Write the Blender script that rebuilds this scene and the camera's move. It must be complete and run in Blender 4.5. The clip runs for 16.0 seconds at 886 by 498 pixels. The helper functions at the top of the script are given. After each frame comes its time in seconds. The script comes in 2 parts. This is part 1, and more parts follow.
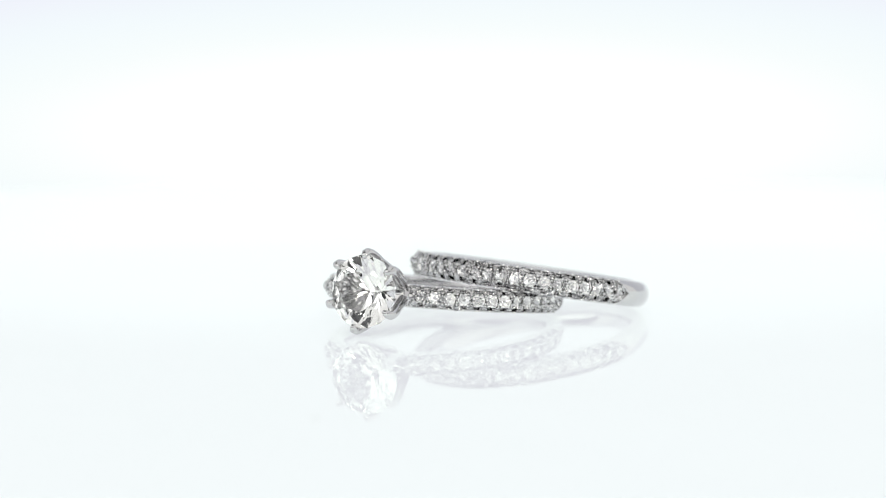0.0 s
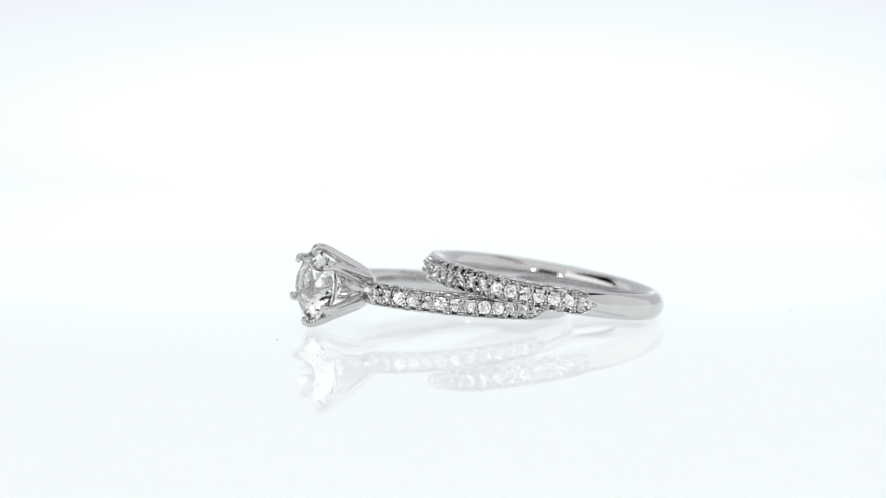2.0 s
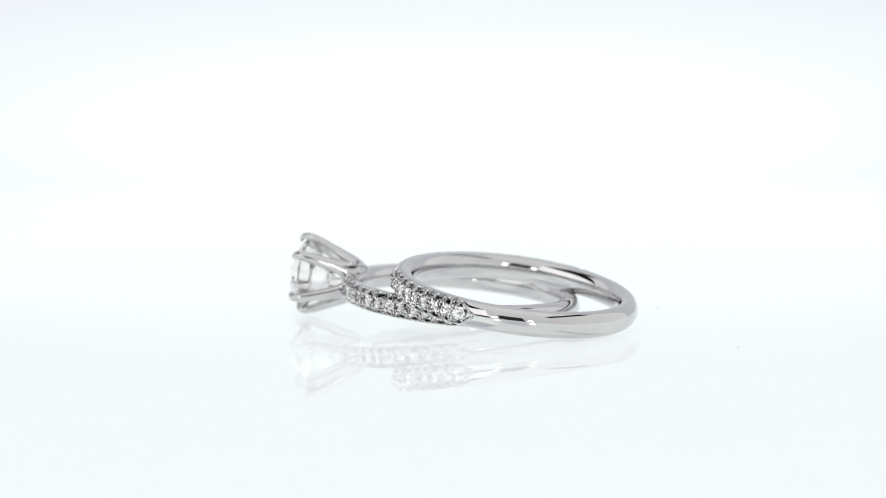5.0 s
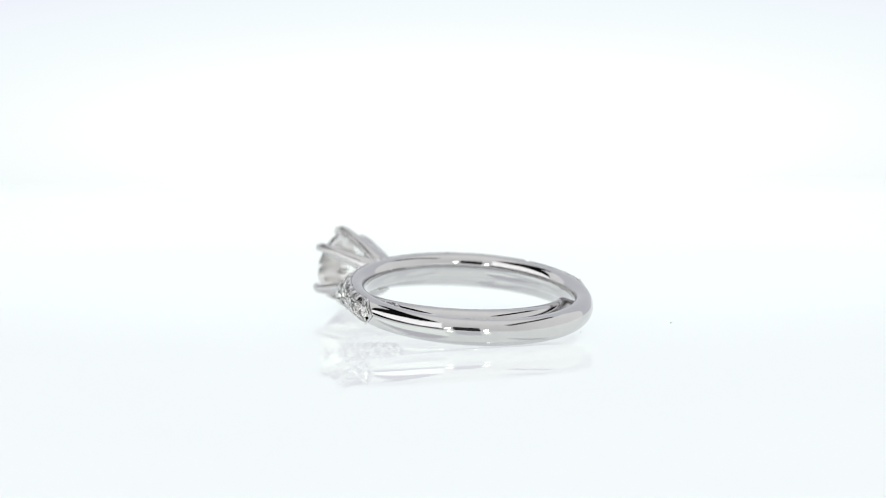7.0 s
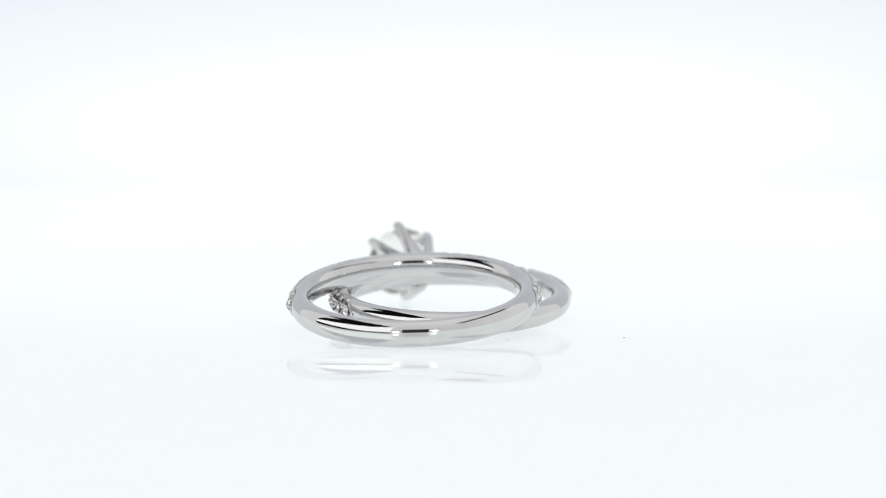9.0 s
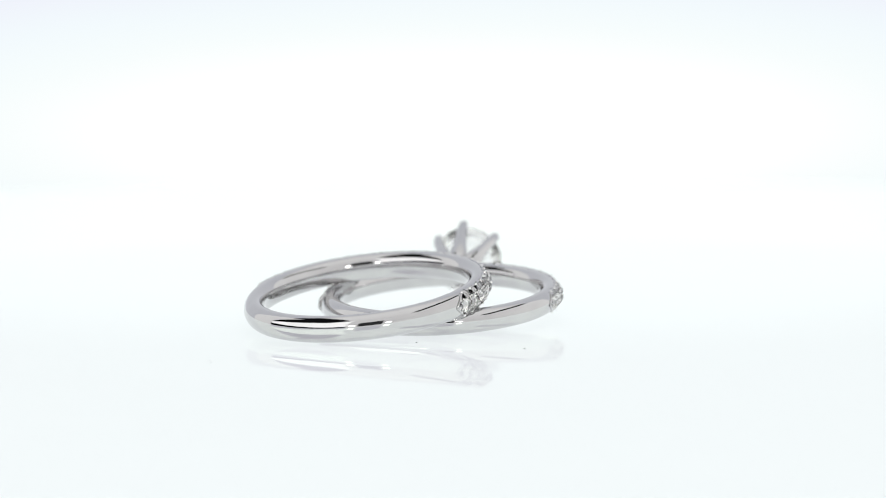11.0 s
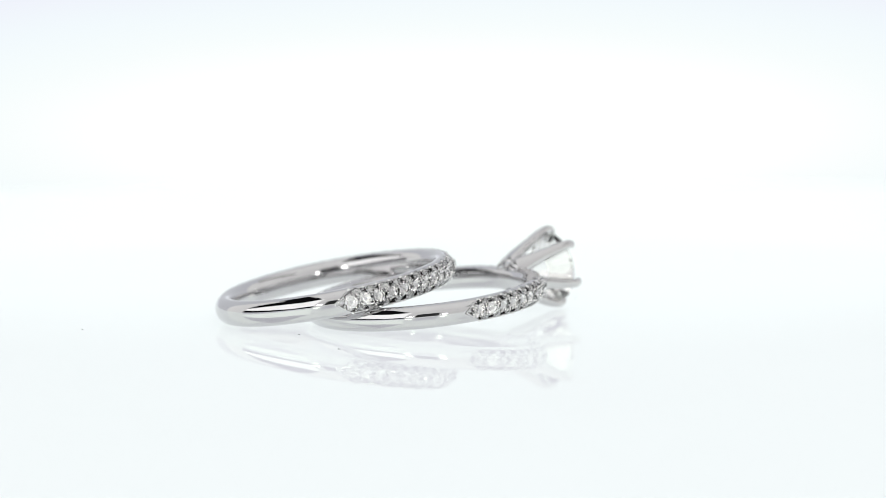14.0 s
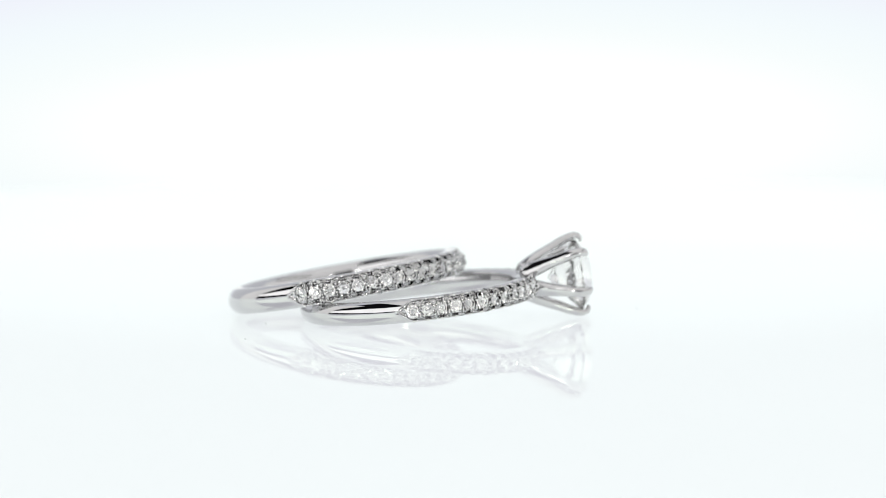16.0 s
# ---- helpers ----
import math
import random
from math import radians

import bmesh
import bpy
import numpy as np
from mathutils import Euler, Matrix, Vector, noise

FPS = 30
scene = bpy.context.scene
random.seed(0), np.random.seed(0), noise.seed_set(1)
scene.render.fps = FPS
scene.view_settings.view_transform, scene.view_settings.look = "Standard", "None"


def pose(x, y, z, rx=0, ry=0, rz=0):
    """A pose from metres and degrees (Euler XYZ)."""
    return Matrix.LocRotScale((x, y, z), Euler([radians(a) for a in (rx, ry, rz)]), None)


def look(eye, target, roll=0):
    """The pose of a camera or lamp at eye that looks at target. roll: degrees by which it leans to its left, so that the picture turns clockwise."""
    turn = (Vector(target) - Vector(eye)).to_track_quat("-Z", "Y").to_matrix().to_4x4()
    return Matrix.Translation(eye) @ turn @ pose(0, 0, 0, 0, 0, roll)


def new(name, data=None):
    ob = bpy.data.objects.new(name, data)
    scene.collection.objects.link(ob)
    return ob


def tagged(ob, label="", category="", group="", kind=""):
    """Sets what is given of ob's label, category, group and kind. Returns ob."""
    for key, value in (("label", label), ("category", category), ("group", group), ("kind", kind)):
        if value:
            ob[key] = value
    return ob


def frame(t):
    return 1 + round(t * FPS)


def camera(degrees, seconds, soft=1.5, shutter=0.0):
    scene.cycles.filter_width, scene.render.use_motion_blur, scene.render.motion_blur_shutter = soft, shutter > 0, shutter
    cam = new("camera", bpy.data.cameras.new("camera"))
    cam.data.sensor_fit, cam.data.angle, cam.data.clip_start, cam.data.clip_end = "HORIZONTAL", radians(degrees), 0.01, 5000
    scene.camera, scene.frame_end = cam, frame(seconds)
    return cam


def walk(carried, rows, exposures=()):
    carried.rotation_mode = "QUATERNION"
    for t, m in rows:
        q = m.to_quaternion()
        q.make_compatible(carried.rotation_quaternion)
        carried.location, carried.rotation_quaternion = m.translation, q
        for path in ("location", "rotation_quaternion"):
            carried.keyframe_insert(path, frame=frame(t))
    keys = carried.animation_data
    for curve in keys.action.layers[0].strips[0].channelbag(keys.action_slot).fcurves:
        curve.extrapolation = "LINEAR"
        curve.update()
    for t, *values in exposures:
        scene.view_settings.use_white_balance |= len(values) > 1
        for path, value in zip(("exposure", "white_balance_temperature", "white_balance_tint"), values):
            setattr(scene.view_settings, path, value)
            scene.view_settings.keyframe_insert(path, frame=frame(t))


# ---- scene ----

# All ring measures below are in units of U metres.
U = 4.6e-5
TURN = -14.605         # degrees per second of the turntable
ELEV = radians(6.387)  # the camera's height angle
DIST = 5955 * U

# ---- camera ----
cam = camera(15.35, 16.0, soft=0.6)
AIM = Vector((7.1 * U, 0, 127.1 * U))
EYE = AIM + DIST * Vector((0, -math.cos(ELEV), math.sin(ELEV)))
walk(cam, [(0.0, look(EYE, AIM, -0.47)), (16.0, look(EYE, AIM, -0.47))])
cam.data.dof.use_dof = True
cam.data.dof.focus_distance = DIST - 235 * U
cam.data.dof.aperture_fstop = 27.0

# ---- world: the dim room outside the light tent ----
world = bpy.data.worlds.new("room")
world.use_nodes = True
world.node_tree.nodes["Background"].inputs[0].default_value = (0.006, 0.006, 0.007, 1)
world.node_tree.nodes["Background"].inputs[1].default_value = 1.0
scene.world = world
scene.view_settings.exposure = 0.0


# ---- materials ----
def material(name):
    m = bpy.data.materials.new(name)
    m.use_nodes = True
    nt = m.node_tree
    return m, nt, nt.nodes["Principled BSDF"], nt.nodes["Material Output"]


def noise_of(nt, scale, detail=3.0):
    co = nt.nodes.new("ShaderNodeTexCoord")
    n = nt.nodes.new("ShaderNodeTexNoise")
    n.inputs["Scale"].default_value, n.inputs["Detail"].default_value = scale, detail
    nt.links.new(co.outputs["Object"], n.inputs["Vector"])
    return n


def ramp_of(nt, src, stops):
    r = nt.nodes.new("ShaderNodeValToRGB")
    r.color_ramp.elements[0].position, r.color_ramp.elements[0].color = stops[0][0], (*stops[0][1], 1)
    r.color_ramp.elements[1].position, r.color_ramp.elements[1].color = stops[-1][0], (*stops[-1][1], 1)
    for p, c in stops[1:-1]:
        r.color_ramp.elements.new(p).color = (*c, 1)
    nt.links.new(src, r.inputs["Fac"])
    return r


def metal(name, colour, rough, bump=0.02):
    m, nt, p, out = material(name)
    p.inputs["Metallic"].default_value = 1.0
    n = noise_of(nt, 420, 2)
    c = ramp_of(nt, n.outputs["Fac"], [(0.3, [v * 0.95 for v in colour]), (0.7, colour)])
    nt.links.new(c.outputs["Color"], p.inputs["Base Color"])
    fine = noise_of(nt, 6000, 5)
    r = ramp_of(nt, fine.outputs["Fac"], [(0.3, [rough * 0.7] * 3), (0.75, [rough * 1.5] * 3)])
    nt.links.new(r.outputs["Color"], p.inputs["Roughness"])
    b = nt.nodes.new("ShaderNodeBump")
    b.inputs["Strength"].default_value, b.inputs["Distance"].default_value = bump, 3e-5
    nt.links.new(n.outputs["Fac"], b.inputs["Height"])
    nt.links.new(b.outputs["Normal"], p.inputs["Normal"])
    return m


def gem(name, tint, ior):
    m, nt, p, out = material(name)
    g = nt.nodes.new("ShaderNodeBsdfGlass")
    g.inputs["IOR"].default_value, g.inputs["Roughness"].default_value = ior, 0.0
    g.inputs["Color"].default_value = (*tint, 1)
    nt.links.new(g.outputs[0], out.inputs["Surface"])
    return m


def acrylic(name):
    m, nt, p, out = material(name)
    d = nt.nodes.new("ShaderNodeBsdfDiffuse")
    n = noise_of(nt, 40, 3)
    c = ramp_of(nt, n.outputs["Fac"], [(0.3, (0.335, 0.345, 0.350)), (0.7, (0.345, 0.355, 0.360))])
    nt.links.new(c.outputs["Color"], d.inputs["Color"])
    g = nt.nodes.new("ShaderNodeBsdfAnisotropic")
    fine = noise_of(nt, 2500, 4)
    r = ramp_of(nt, fine.outputs["Fac"], [(0.3, (0.01,) * 3), (0.8, (0.03,) * 3)])
    nt.links.new(r.outputs["Color"], g.inputs["Roughness"])
    g.inputs["Color"].default_value = (0.86, 1.0, 0.80, 1)
    mix = nt.nodes.new("ShaderNodeMixShader")
    mix.inputs[0].default_value = 0.36
    nt.links.new(d.outputs[0], mix.inputs[1])
    nt.links.new(g.outputs[0], mix.inputs[2])
    # added glow: lifts the acrylic's own brightness and weakens contact shadows
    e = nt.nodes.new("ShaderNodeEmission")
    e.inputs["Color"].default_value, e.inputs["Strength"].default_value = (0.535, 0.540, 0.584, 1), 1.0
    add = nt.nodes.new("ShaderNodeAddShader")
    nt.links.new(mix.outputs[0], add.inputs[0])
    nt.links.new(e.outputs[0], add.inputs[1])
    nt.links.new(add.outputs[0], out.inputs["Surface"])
    return m


def cloth(name, colour, rough=0.9):
    m, nt, p, out = material(name)
    n = noise_of(nt, 60, 4)
    c = ramp_of(nt, n.outputs["Fac"], [(0.3, [v * 0.95 for v in colour]), (0.7, colour)])
    nt.links.new(c.outputs["Color"], p.inputs["Base Color"])
    p.inputs["Roughness"].default_value = rough
    b = nt.nodes.new("ShaderNodeBump")
    b.inputs["Strength"].default_value, b.inputs["Distance"].default_value = 0.1, 0.0005
    weave = noise_of(nt, 1500, 2)
    nt.links.new(weave.outputs["Fac"], b.inputs["Height"])
    nt.links.new(b.outputs["Normal"], p.inputs["Normal"])
    return m


def diffuser(name, strength, colour):
    m, nt, p, out = material(name)
    e = nt.nodes.new("ShaderNodeEmission")
    n = noise_of(nt, 8, 2)
    c = ramp_of(nt, n.outputs["Fac"], [(0.3, [v * 0.98 for v in colour]), (0.7, colour)])
    nt.links.new(c.outputs["Color"], e.inputs["Color"])
    e.inputs["Strength"].default_value = strength
    nt.links.new(e.outputs[0], out.inputs["Surface"])
    return m


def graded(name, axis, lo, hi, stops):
    """White cloth given a glow, its gradient of light painted along one axis."""
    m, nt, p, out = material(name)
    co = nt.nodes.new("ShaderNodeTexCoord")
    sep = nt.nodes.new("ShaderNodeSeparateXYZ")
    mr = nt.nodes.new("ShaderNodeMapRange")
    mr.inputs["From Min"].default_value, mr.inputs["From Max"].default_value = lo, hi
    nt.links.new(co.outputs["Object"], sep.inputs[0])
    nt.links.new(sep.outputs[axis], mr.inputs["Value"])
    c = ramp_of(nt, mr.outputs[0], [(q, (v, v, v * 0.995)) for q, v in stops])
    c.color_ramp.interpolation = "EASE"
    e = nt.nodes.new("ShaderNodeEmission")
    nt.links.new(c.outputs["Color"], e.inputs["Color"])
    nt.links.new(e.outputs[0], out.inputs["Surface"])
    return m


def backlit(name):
    """A backlit white sheet; the light's fall-off from its middle is painted in colour."""
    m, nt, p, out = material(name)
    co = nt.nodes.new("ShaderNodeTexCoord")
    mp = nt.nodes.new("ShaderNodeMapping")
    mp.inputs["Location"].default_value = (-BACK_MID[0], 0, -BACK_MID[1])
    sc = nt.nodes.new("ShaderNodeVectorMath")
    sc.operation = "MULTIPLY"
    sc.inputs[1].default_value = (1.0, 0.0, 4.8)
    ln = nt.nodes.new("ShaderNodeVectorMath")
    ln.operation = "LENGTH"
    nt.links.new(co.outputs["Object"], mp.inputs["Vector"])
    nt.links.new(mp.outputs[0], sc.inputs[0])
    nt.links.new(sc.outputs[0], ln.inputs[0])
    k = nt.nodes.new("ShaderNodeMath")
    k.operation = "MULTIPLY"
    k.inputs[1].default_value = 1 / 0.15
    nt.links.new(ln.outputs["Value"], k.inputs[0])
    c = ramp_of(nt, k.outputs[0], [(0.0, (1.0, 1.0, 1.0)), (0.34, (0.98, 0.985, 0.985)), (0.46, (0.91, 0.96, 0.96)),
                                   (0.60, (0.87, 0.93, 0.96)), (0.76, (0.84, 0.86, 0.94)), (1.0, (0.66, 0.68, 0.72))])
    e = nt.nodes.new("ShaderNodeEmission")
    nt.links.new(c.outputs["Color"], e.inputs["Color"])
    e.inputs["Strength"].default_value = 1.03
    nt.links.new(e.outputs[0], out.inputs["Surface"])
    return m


# x and z of the middle of the backdrop's painted glow
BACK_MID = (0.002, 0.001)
GOLD = metal("polished_white_gold", (0.655, 0.648, 0.653), 0.05, 0.4)
GOLD_CAST = metal("beaded_white_gold", (0.86, 0.855, 0.845), 0.08, 0.1)
DIAMOND = gem("diamond", (1.0, 1.0, 0.992), 1.58)
PAVE = gem("small_diamond", (1.0, 1.0, 1.0), 2.0)
# mirror added behind the small stones to brighten them
MIRROR_BACK = metal("mirror_back", (0.985, 0.98, 0.975), 0.01, 0.0)
ACRYLIC = acrylic("white_acrylic_added_glow")
WHITE_CLOTH = cloth("white_tent_cloth", (0.86, 0.86, 0.87))
BLACK = cloth("black_plastic", (0.015, 0.015, 0.016), 0.6)
BACKLIT = backlit("backlit_sheet_painted_falloff")
# side, front and top: unseen tent cloths, their glow added to brighten the rings
SIDE_GLOW = graded("side_cloth_painted_glow", 1, -0.34, 0.20, [(0.0, 0.80), (0.5, 0.88), (1.0, 0.95)])
FRONT_GLOW = graded("front_cloth_painted_glow", 2, 0.0, 0.42, [(0.0, 0.88), (0.15, 0.78), (0.5, 0.82), (1.0, 0.86)])
PANEL = diffuser("light_panel", 1.45, (1.0, 1.0, 1.0))
TOP_GLOW = graded("top_diffuser_painted_glow", 1, -0.34, 0.20, [(0.0, 0.9), (0.6, 0.95), (1.0, 0.8)])
LED = diffuser("led", 12.0, (1.0, 0.99, 0.97))
DUST = cloth("dust", (0.42, 0.43, 0.44))


# ---- mesh helpers ----
def mesh_of(name, bm, mat, smooth=False, scale=1.0):
    if scale != 1.0:
        bmesh.ops.scale(bm, vec=(scale,) * 3, verts=bm.verts)
    me = bpy.data.meshes.new(name)
    bmesh.ops.recalc_face_normals(bm, faces=bm.faces)
    bm.to_mesh(me)
    bm.free()
    me.materials.append(mat)
    me.polygons.foreach_set("use_smooth", [smooth] * len(me.polygons))
    return me


def part(name, bm, mat, parent, label="", smooth=False, scale=1.0):
    ob = new(name, mesh_of(name, bm, mat, smooth, scale))
    ob.parent = parent
    return tagged(ob, label) if label else ob


def placed(name, me, parent, m):
    ob = new(name, me)
    ob.parent = parent
    ob.matrix_basis = m
    return ob


def box(x0, y0, z0, x1, y1, z1, bm=None):
    bm = bm or bmesh.new()
    made = bmesh.ops.create_cube(bm, size=1)
    bmesh.ops.scale(bm, vec=(x1 - x0, y1 - y0, z1 - z0), verts=made["verts"])
    bmesh.ops.translate(bm, vec=((x0 + x1) / 2, (y0 + y1) / 2, (z0 + z1) / 2), verts=made["verts"])
    return bm


def grid_skin(bm, rows, close_u=True, close_v=True):
    """Quads over rows of points."""
    vs = [[bm.verts.new(p) for p in r] for r in rows]
    n, k = len(vs), len(vs[0])
    for i in range(n if close_u else n - 1):
        for j in range(k if close_v else k - 1):
            a, b = vs[i], vs[(i + 1) % n]
            bm.faces.new((a[j], a[(j + 1) % k], b[(j + 1) % k], b[j]))
    return vs


def tube(bm, pts, radii, sides=8, caps=True):
    """A round bar along points."""
    rings = []
    for i, p in enumerate(pts):
        d = (pts[min(i + 1, len(pts) - 1)] - pts[max(i - 1, 0)]).normalized()
        u = d.orthogonal().normalized() if i == 0 else (rings[-1][1] - d * rings[-1][1].dot(d)).normalized()
        w = d.cross(u)
        rings.append(([p + radii[i] * (math.cos(2 * math.pi * k / sides) * u + math.sin(2 * math.pi * k / sides) * w)
                       for k in range(sides)], u))
    vs = grid_skin(bm, [r[0] for r in rings], False, True)
    if caps:
        bm.faces.new(vs[0])
        bm.faces.new(vs[-1])


# ---- the light tent ----
def setting():
    tagged(part("ground", box(-1.5, -1.5, -0.04, 1.5, 1.5, -0.024), WHITE_CLOTH, None),
           "white cloth under the light tent", "ground", kind="structure")
    # unseen glowing plate, added to brighten what the rings reflect from below
    bm = box(-0.298, -0.39, -0.024, 0.298, 0.198, -0.012)
    bmesh.ops.bevel(bm, geom=bm.edges[:], offset=0.0015, segments=2, affect="EDGES")
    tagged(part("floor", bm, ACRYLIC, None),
           "unseen white acrylic base plate under the turntable, given an added glow", "floor", kind="structure")
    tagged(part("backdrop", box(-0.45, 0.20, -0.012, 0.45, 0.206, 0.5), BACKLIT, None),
           "backlit white translucent sheet behind the turntable, its bright middle painted in", "backdrop", kind="structure")
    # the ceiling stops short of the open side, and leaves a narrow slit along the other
    tagged(part("ceiling", box(-0.17, -0.40, 0.42, 0.27, 0.20, 0.426), TOP_GLOW, None),
           "unseen white diffuser over the turntable, its graded glow painted on", "ceiling", kind="structure")
    tagged(part("wall_east", box(0.30, -0.40, -0.012, 0.306, 0.20, 0.355), SIDE_GLOW, None),
           "unseen white cloth side of the light tent, given an added graded glow", "wall", kind="structure")
    # the open side: a low glowing panel whose upper edge falls towards the back, and a cloth at its end
    bm = bmesh.new()
    ys = ((-0.334, 0.345), (-0.28, 0.325), (-0.20, 0.275), (-0.12, 0.215), (-0.06, 0.165), (0.0, 0.12), (0.033, 0.085))
    ends = grid_skin(bm, [[Vector((x, y, z)) for x, z in ((-0.306, 0.045), (-0.30, 0.045), (-0.30, h), (-0.306, h))] for y, h in ys], False, True)
    bm.faces.new(ends[0])
    bm.faces.new(ends[-1])
    tagged(part("wall_west", bm, PANEL, None),
           "glowing white side panel of the light tent with a sloping top edge", "wall", kind="structure")
    bm = bmesh.new()
    ends = grid_skin(bm, [[Vector((x, y, z)) for x, z in ((-0.306, -0.012), (-0.30, -0.012), (-0.30, 0.42), (-0.306, 0.42))] for y in (0.035, 0.2)], False, True)
    bm.faces.new(ends[0])
    bm.faces.new(ends[-1])
    tagged(part("wall_northwest", bm, SIDE_GLOW, None),
           "unseen white cloth at the back corner of the light tent, given an added graded glow", "wall", kind="structure")
    tagged(part("wall_south", box(-0.13, -0.34, -0.012, 0.45, -0.334, 0.42), FRONT_GLOW, None),
           "unseen white cloth front of the light tent, painted to glow as if lit", "wall", kind="structure")
    tagged(part("wall_southwest", box(-0.30, -0.34, 0.045, -0.13, -0.334, 0.36), PANEL, None),
           "glowing white front panel of the light tent beside the opening", "wall", kind="structure")


def led_lamps():
    """Two small spots beside the lens and the dark port between them."""
    for x in (-0.092, 0.092):
        thing = tagged(new("led_lamp"), "small round white LED spot lamp on the tent front", "lamp", "spot lamps")
        bm = bmesh.new()
        bmesh.ops.create_cone(bm, cap_ends=True, segments=32, radius1=0.018, radius2=0.017, depth=0.02,
                              matrix=Matrix.Translation((x, -0.324, 0.05)) @ pose(0, 0, 0, -90))
        part("housing", bm, BLACK, thing)
        bm = bmesh.new()
        bmesh.ops.create_cone(bm, cap_ends=True, segments=32, radius1=0.016, radius2=0.0155, depth=0.003,
                              matrix=Matrix.Translation((x, -0.3125, 0.05)) @ pose(0, 0, 0, -90))
        part("lens", bm, LED, thing, "glowing LED lens")
    bm = box(-0.064, -0.332, 0.012, 0.064, -0.318, 0.15)
    bmesh.ops.bevel(bm, geom=bm.edges[:], offset=0.004, segments=2, affect="EDGES")
    tagged(part("port", bm, BLACK, None), "black cloth port in the tent front around the lens", "port", kind="structure")


# ---- turntable ----

def turntable():
    thing = tagged(new("turntable"), "glossy white acrylic turntable disc with specks of dust", "turntable")
    n, rim = 256, 0.128
    prof = [(0.0005, 0), (0.02, 0), (0.06, 0), (rim - 0.0006, 0), (rim, -0.0006), (rim, -0.0034), (rim - 0.0006, -0.004), (0.0005, -0.004)]
    bm = bmesh.new()
    grid_skin(bm, [[Vector((r * math.cos(2 * math.pi * i / n), r * math.sin(2 * math.pi * i / n), z)) for r, z in prof]
                   for i in range(n)], True, False)
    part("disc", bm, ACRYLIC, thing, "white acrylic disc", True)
    bm = bmesh.new()
    bmesh.ops.create_cone(bm, cap_ends=True, segments=64, radius1=0.05, radius2=0.045, depth=0.008,
                          matrix=Matrix.Translation((0, 0, -0.008)))
    part("base", bm, WHITE_CLOTH, thing)
    for x, y, size in ((142, 284, 1.4), (-4, 423, 1.7), (532, 367, 1.4), (-119, -365, 1.3), (-184, -1108, 1.8)):
        bm = bmesh.new()
        bmesh.ops.create_icosphere(bm, subdivisions=1, radius=size * U)
        bmesh.ops.scale(bm, vec=(1.5, 0.9, 0.6), verts=bm.verts)
        ob = part("dust_speck", bm, DUST, thing, "tiny grey speck of dust")
        ob.location = (x * U, y * U, 0.5 * size * U)
    return thing


# ---- stones ----
def brilliant(R):
    """A round brilliant: table up, girdle at z = 0."""
    bm = bmesh.new()
    pts = []
    for k in range(8):
        a, h = math.pi / 4 * k, math.pi / 4 * (k + 0.5)
        pts.append((0.56 * math.cos(a), 0.56 * math.sin(a), 0.33))
        pts.append((0.805 * math.cos(h), 0.805 * math.sin(h), 0.19))
        pts.append((0.265 * math.cos(h), 0.265 * math.sin(h), -0.665))
        for g in (a, h):
            pts.append((math.cos(g), math.sin(g), 0.025))
            pts.append((math.cos(g), math.sin(g), -0.025))
    pts.append((0, 0, -0.87))
    vs = [bm.verts.new(Vector(p) * R) for p in pts]
    bmesh.ops.convex_hull(bm, input=vs)
    bmesh.ops.dissolve_limit(bm, angle_limit=0.01, verts=bm.verts, edges=bm.edges)
    return bm


def small_brilliant(R):
    """A small single-cut stone; the cone under its girdle is an added light-returning mirror."""
    bm = bmesh.new()
    pts = [(0, 0, -0.80)]
    for k in range(8):
        a, h = math.pi / 4 * k, math.pi / 4 * (k + 0.5)
        pts += [(0.55 * math.cos(a), 0.55 * math.sin(a), 0.32), (math.cos(h), math.sin(h), 0.0),
                (0.30 * math.cos(h), 0.30 * math.sin(h), -0.60)]
    vs = [bm.verts.new(Vector(p) * R) for p in pts]
    bmesh.ops.convex_hull(bm, input=vs)
    for f in bm.faces:
        f.material_index = 1 if f.calc_center_median().z < -0.02 * R else 0
    return bm


# ---- the bands ----
DOME = 18.0
GROOVE = 6.5           # depth of the cut under the stones


def dome(R, b, s):
    """The profile at angle s from the outermost line, round outside and flatter in the bore: radius and height."""
    c, q = math.cos(s), math.sin(s)
    k = 1.04 if c > 0 else 0.80
    return R - DOME + DOME * math.copysign(abs(c) ** k, c), b * math.copysign(abs(q) ** (1.0 if c > 0 else 0.92), q)


def dome_frame(R, b, phi, s, lift=0.0):
    """A pose on the dome whose z points out of the surface."""
    r0, z0 = dome(R, b, s - 0.05)
    r1, z1 = dome(R, b, s + 0.05)
    r, z = dome(R, b, s)
    along = Vector((r1 - r0, z1 - z0)).normalized()
    nr, nz = along.y, -along.x
    er = Vector((math.cos(phi), math.sin(phi), 0))
    et = Vector((-math.sin(phi), math.cos(phi), 0))
    n = (er * nr + Vector((0, 0, nz))).normalized()
    w = n.cross(et)
    m = Matrix((et, w, n)).transposed().to_4x4()
    m.translation = (er * r + Vector((0, 0, z)) + n * lift) * U
    return m


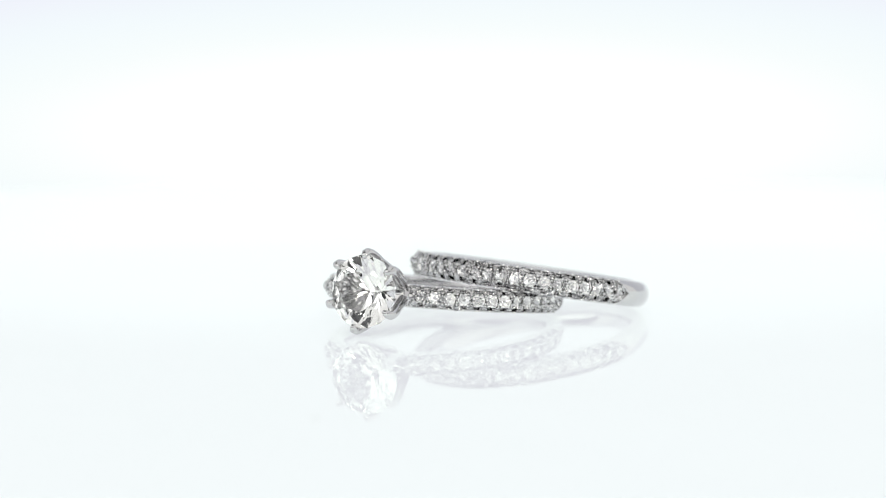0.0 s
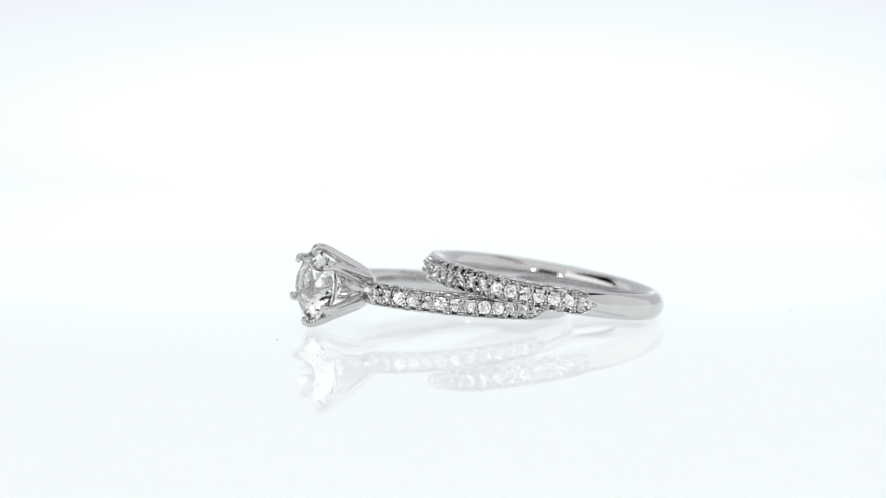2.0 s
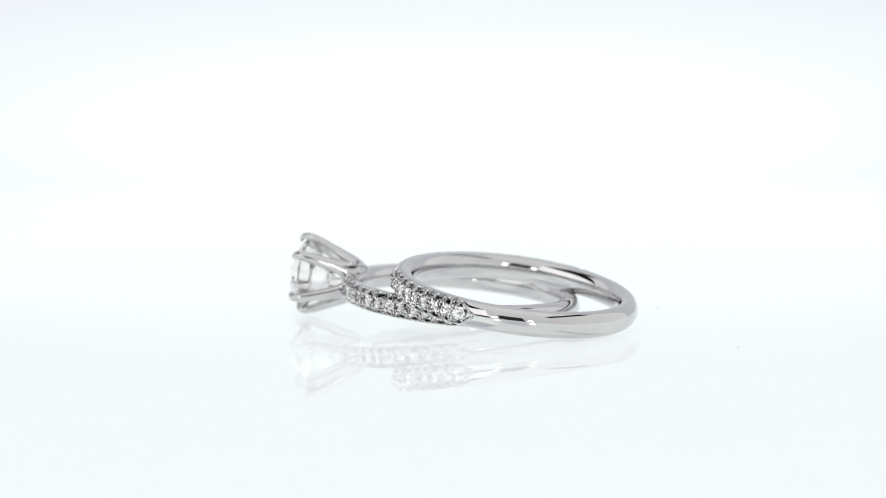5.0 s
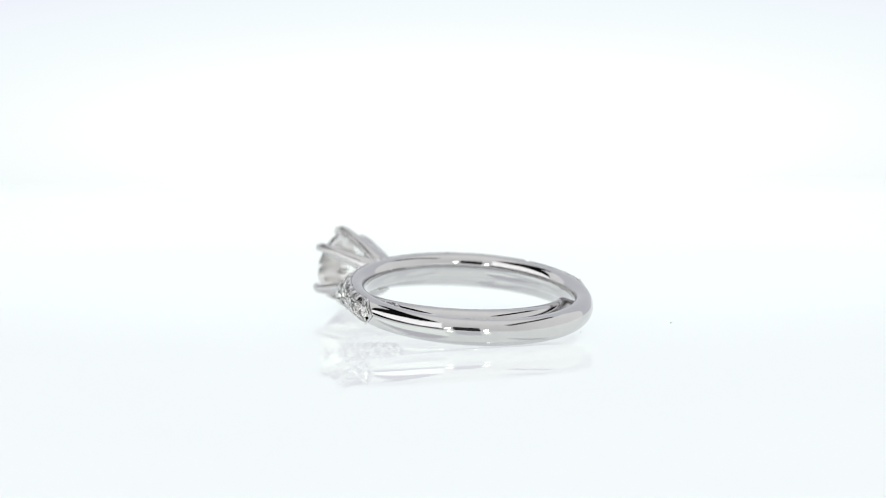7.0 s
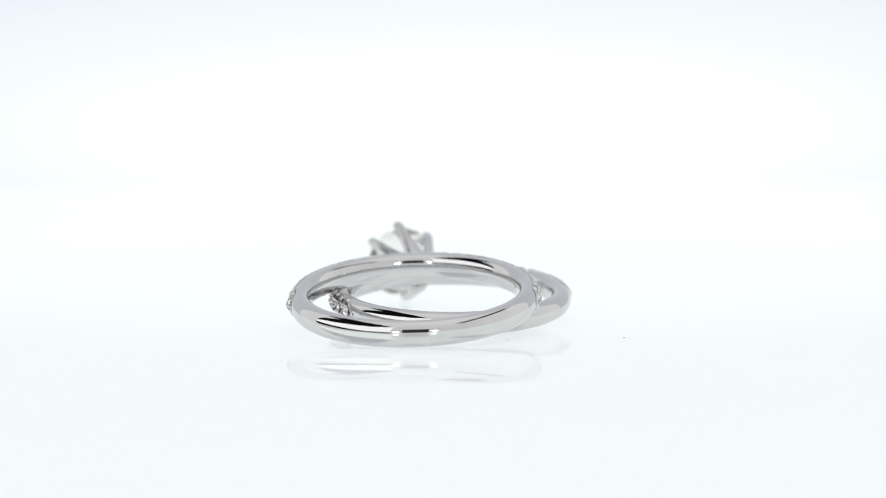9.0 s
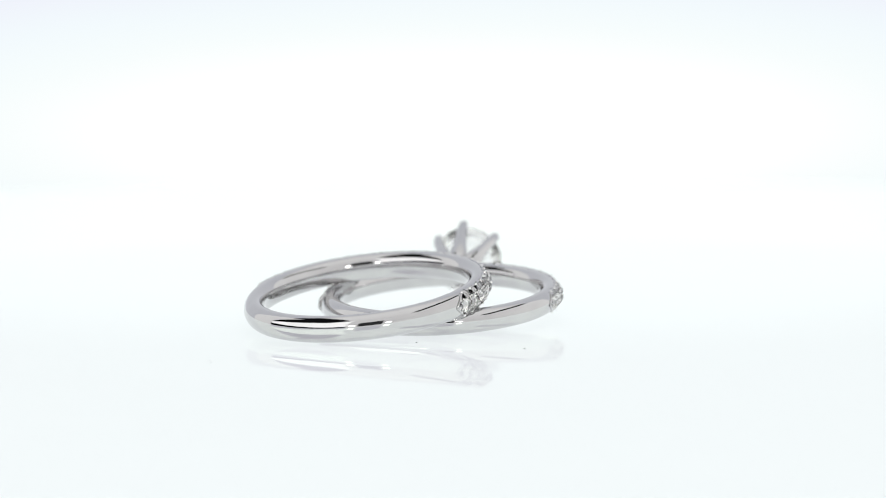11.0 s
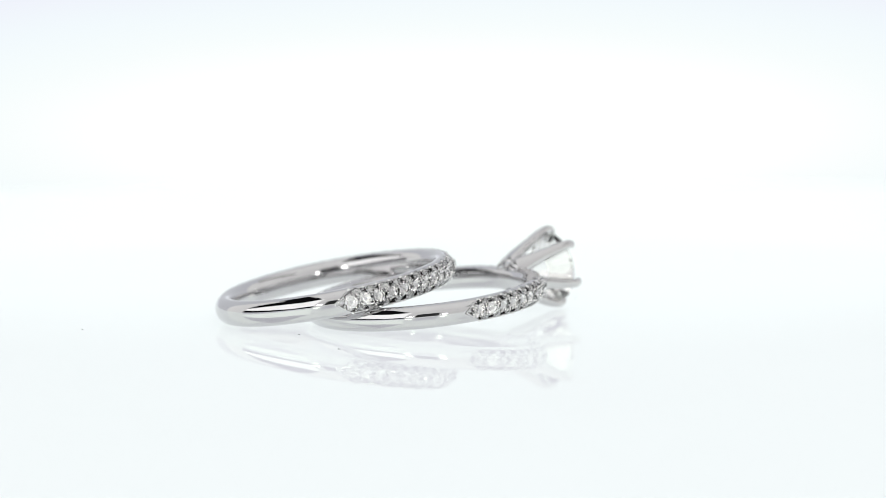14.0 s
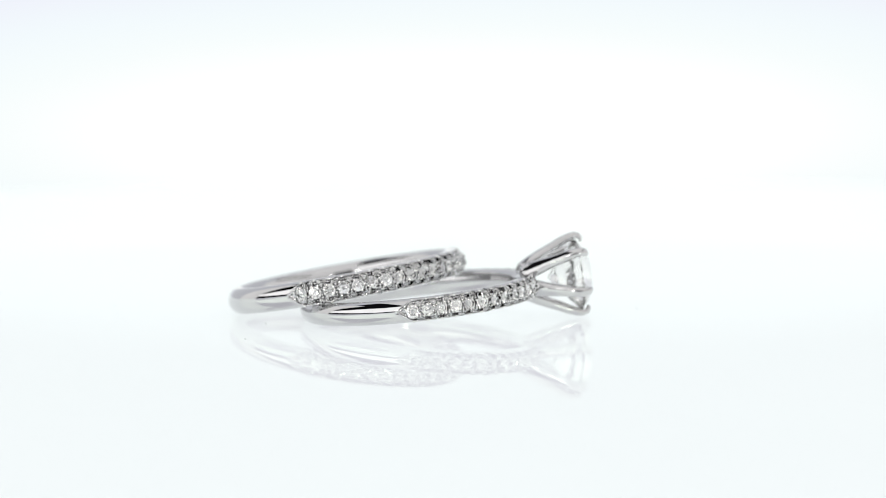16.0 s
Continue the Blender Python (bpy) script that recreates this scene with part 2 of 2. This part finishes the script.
def band_mesh(R, b, spans, step, segments=480):
    """The band, with a groove cut under the rows of stones."""
    bm = bmesh.new()
    rows = []
    angles = [-math.pi + 2 * math.pi * k / 56 for k in range(56)]
    for i in range(segments):
        a = 2 * math.pi * i / segments
        a = a - 2 * math.pi if a > math.pi else a
        row = []
        for s in angles:
            r, z = dome(R, b, s)
            for a0, a1, tip0, tip1 in spans:
                d = step / R
                room = min((a - a0) / d + (0.5 if tip0 else 9), (a1 - a) / d + (0.5 if tip1 else 9))
                if a0 - d * 0.6 < a < a1 + d * 0.6 and abs(s) < 1.03 * min(1.0, max(0.0, room)):
                    m = dome_frame(R, b, 0.0, s, -GROOVE).translation / U
                    r, z = m.x, m.z
            row.append(Vector((r * math.cos(a), r * math.sin(a), z)))
        rows.append(row)
    grid_skin(bm, rows)
    return bm


def pave(thing, R, b, spans, step, big, small, rng):
    """Three rows of stones over each span of angles, with beads between and a raised border that ends in a point."""
    beads = bmesh.new()
    s_row = 0.75
    for a0, a1, tip0, tip1 in spans:
        n = max(2, round((a1 - a0) * R / step))
        d = (a1 - a0) / n
        for i in range(n):
            a = a0 + (i + 0.5) * d
            m = dome_frame(R, b, a, 0.0, 0.6) @ pose(0, 0, 0, rng.uniform(-14, 14), rng.uniform(-14, 14), rng.uniform(0, 60))
            placed("pave_diamond", big, thing, m)
            for side in (-1, 1):
                for off, up in ((-0.5, 0.22), (-0.5, 0.42), (-0.25, 0.45), (0.25, 0.45)):
                    mm = dome_frame(R, b, a + off * d, side * up, 1.2 if up < 0.5 else 0.6)
                    bmesh.ops.create_icosphere(beads, subdivisions=1, radius=rng.uniform(2.0, 2.8) * U, matrix=mm)
        for side in (-1, 1):
            k0, k1 = (1 if tip0 else 0), (n - 1 if tip1 else n)
            for i in range(k0, k1 + 1):
                a = a0 + i * d
                m = dome_frame(R, b, a, side * s_row, -1.8) @ pose(0, 0, 0, rng.uniform(-13, 13), rng.uniform(-13, 13), rng.uniform(0, 60))
                placed("side_diamond", small, thing, m)
                for off in (-0.5, 0.5):
                    mm = dome_frame(R, b, a + off * d, side * 0.98, 1.4)
                    bmesh.ops.create_icosphere(beads, subdivisions=1, radius=rng.uniform(2.6, 3.2) * U, matrix=mm)
        # border: along one edge, round the point, and back along the other
        for side in (-1, 1):
            pts, radii = [], []
            if tip0:
                for k in range(6):
                    pts.append(dome_frame(R, b, a0 - 0.5 * d + k / 6 * 1.0 * d, side * 1.04 * (k / 6), 0.3).translation.copy())
            for k in range(2 * n + 1):
                a = a0 + (0.5 * d if tip0 else 0) + (a1 - a0 - (0.5 * d if tip0 else 0) - (0.5 * d if tip1 else 0)) * k / (2 * n)
                pts.append(dome_frame(R, b, a, side * 1.04, 0.3).translation.copy())
            if tip1:
                for k in range(6):
                    pts.append(dome_frame(R, b, a1 - 0.5 * d + (k + 1) / 6 * 1.0 * d, side * 1.04 * (1 - (k + 1) / 6), 0.3).translation.copy())
            rim = bmesh.new()
            tube(rim, pts, [1.9 * U] * len(pts), 6)
            part("pave_border", rim, GOLD, thing, "", True)
    tagged(part("beading", beads, GOLD_CAST, thing, "tiny white gold beads between the stones", True), kind="stuff")


def big_stone():
    me = mesh_of("pave_diamond", small_brilliant(12.0 * U), PAVE)
    me.materials.append(MIRROR_BACK)
    return me


def side_stone():
    me = mesh_of("side_diamond", small_brilliant(9.6 * U), PAVE)
    me.materials.append(MIRROR_BACK)
    return me


def prong_mesh():
    """One claw along local x (the head's axis), leaning out along local z, wide at its foot."""
    bm = bmesh.new()
    line = [(189, 23, 14, 9), (196, 28, 16, 9), (203, 31.5, 16.5, 9.5), (212, 35.5, 16, 10), (220, 39, 14.5, 10.2), (234, 45.5, 12.2, 10), (252, 53.5, 10.6, 9.4),
            (270, 62.5, 10, 8.6), (284, 68, 9, 7.6), (294, 70.5, 8.2, 6.5), (301, 69, 7.4, 5.4), (304.5, 64, 6.2, 4.2), (304.5, 58, 3.2, 2.2)]
    rows, k = [], 16
    for i, (s, r, wt, th) in enumerate(line):
        p0, p1 = line[max(0, i - 1)], line[min(len(line) - 1, i + 1)]
        d = Vector((p1[0] - p0[0], 0, p1[1] - p0[1])).normalized()
        out = Vector((-d.z, 0, d.x))
        rows.append([Vector((s, 0, r)) + Vector((0, 1, 0)) * wt * math.copysign(abs(math.cos(2 * math.pi * j / k)) ** 0.95, math.cos(2 * math.pi * j / k))
                     + out * th * math.copysign(abs(math.sin(2 * math.pi * j / k)) ** 0.9, math.sin(2 * math.pi * j / k)) for j in range(k)])
    vs = grid_skin(bm, rows, False, True)
    bm.faces.new(vs[0])
    bm.faces.new(vs[-1])
    return mesh_of("prong", bm, GOLD, True, U)


HEAD_AT = Vector((0, -2.2 * U, 5.5 * U))  # the head sits a little off the middle of the shank


def engagement_ring():
    R, b = 216.2, 20.9
    rng = random.Random(4)
    thing = tagged(new("engagement_ring"), "white gold six-prong diamond ring with pave shoulders, lying on turntable", "ring", "rings")
    spans = [(radians(14), radians(103), False, True), (radians(-103), radians(-14), True, False)]
    part("shank", band_mesh(R, b, spans, 26.5), GOLD, thing, "polished white gold shank", True, U)
    pave(thing, R, b, spans, 26.5, big_stone(), side_stone(), rng)
    # the cup that carries the claws
    bm = bmesh.new()
    prof = [(186, 0.5), (186, 18), (189, 23), (196, 27), (204, 30), (207, 28), (201, 16), (194, 0.5)]
    grid_skin(bm, [[Vector((s, r * math.cos(2 * math.pi * i / 32), r * math.sin(2 * math.pi * i / 32))) for s, r in prof] for i in range(32)], True, False)
    head = part("head", bm, GOLD, thing, "white gold six-prong head", True, U)
    claw = prong_mesh()
    head.location = HEAD_AT
    for lean in (-4.4, 50.3, 112.7, 172.2, 238.3, 306.2):
        placed("prong", claw, head, pose(0, 0, 0, lean))
    ob = part("center_diamond", brilliant(64.5 * U), DIAMOND, thing, "large round brilliant-cut diamond")
    ob.matrix_basis = Matrix.Translation(HEAD_AT + Vector((291.5 * U, 0, 0))) @ pose(0, 0, 0, 0, 90, 0) @ pose(0, 0, 0, 0, 0, 11)
    return thing


def wedding_band():
    R, b = 219.0, 23.4
    rng = random.Random(9)
    thing = tagged(new("wedding_band"), "white gold pave wedding band leaning on the diamond ring", "ring", "rings")
    spans = [(radians(-100.6), radians(97.5), True, True)]
    part("band", band_mesh(R, b, spans, 26.5), GOLD, thing, "polished white gold band", True, U)
    pave(thing, R, b, spans, 26.5, big_stone(), side_stone(), rng)
    return thing


def lying(x, y, z, gx, gy, az):
    """The pose of a ring whose plane rises by gx and gy, with its local x towards the angle az."""
    n = Vector((-gx, -gy, 1)).normalized()
    e = Vector((math.cos(radians(az)), math.sin(radians(az)), 0))
    e = (e - n * e.dot(n)).normalized()
    m = Matrix((e, n.cross(e), n)).transposed().to_4x4()
    m.translation = Vector((x, y, z)) * U
    return m


# ---- things ----
setting()
led_lamps()
TABLE = turntable()
SOLITAIRE = engagement_ring()
BAND = wedding_band()
TABLE_POSE = pose(0, 0, 0)
SOLITAIRE_POSE = lying(10.8, 37.8, 42.0, -0.0725, -0.0774, -119.4)
BAND_POSE = lying(168.0, 89.8, 60.6, -0.1505, -0.1004, -138.8)


def motions():
    times = [0.5 * k for k in range(33)]
    for thing, m in ((TABLE, TABLE_POSE), (SOLITAIRE, SOLITAIRE_POSE), (BAND, BAND_POSE)):
        walk(thing, [(t, pose(0, 0, 0, 0, 0, TURN * t) @ m) for t in times])


motions()
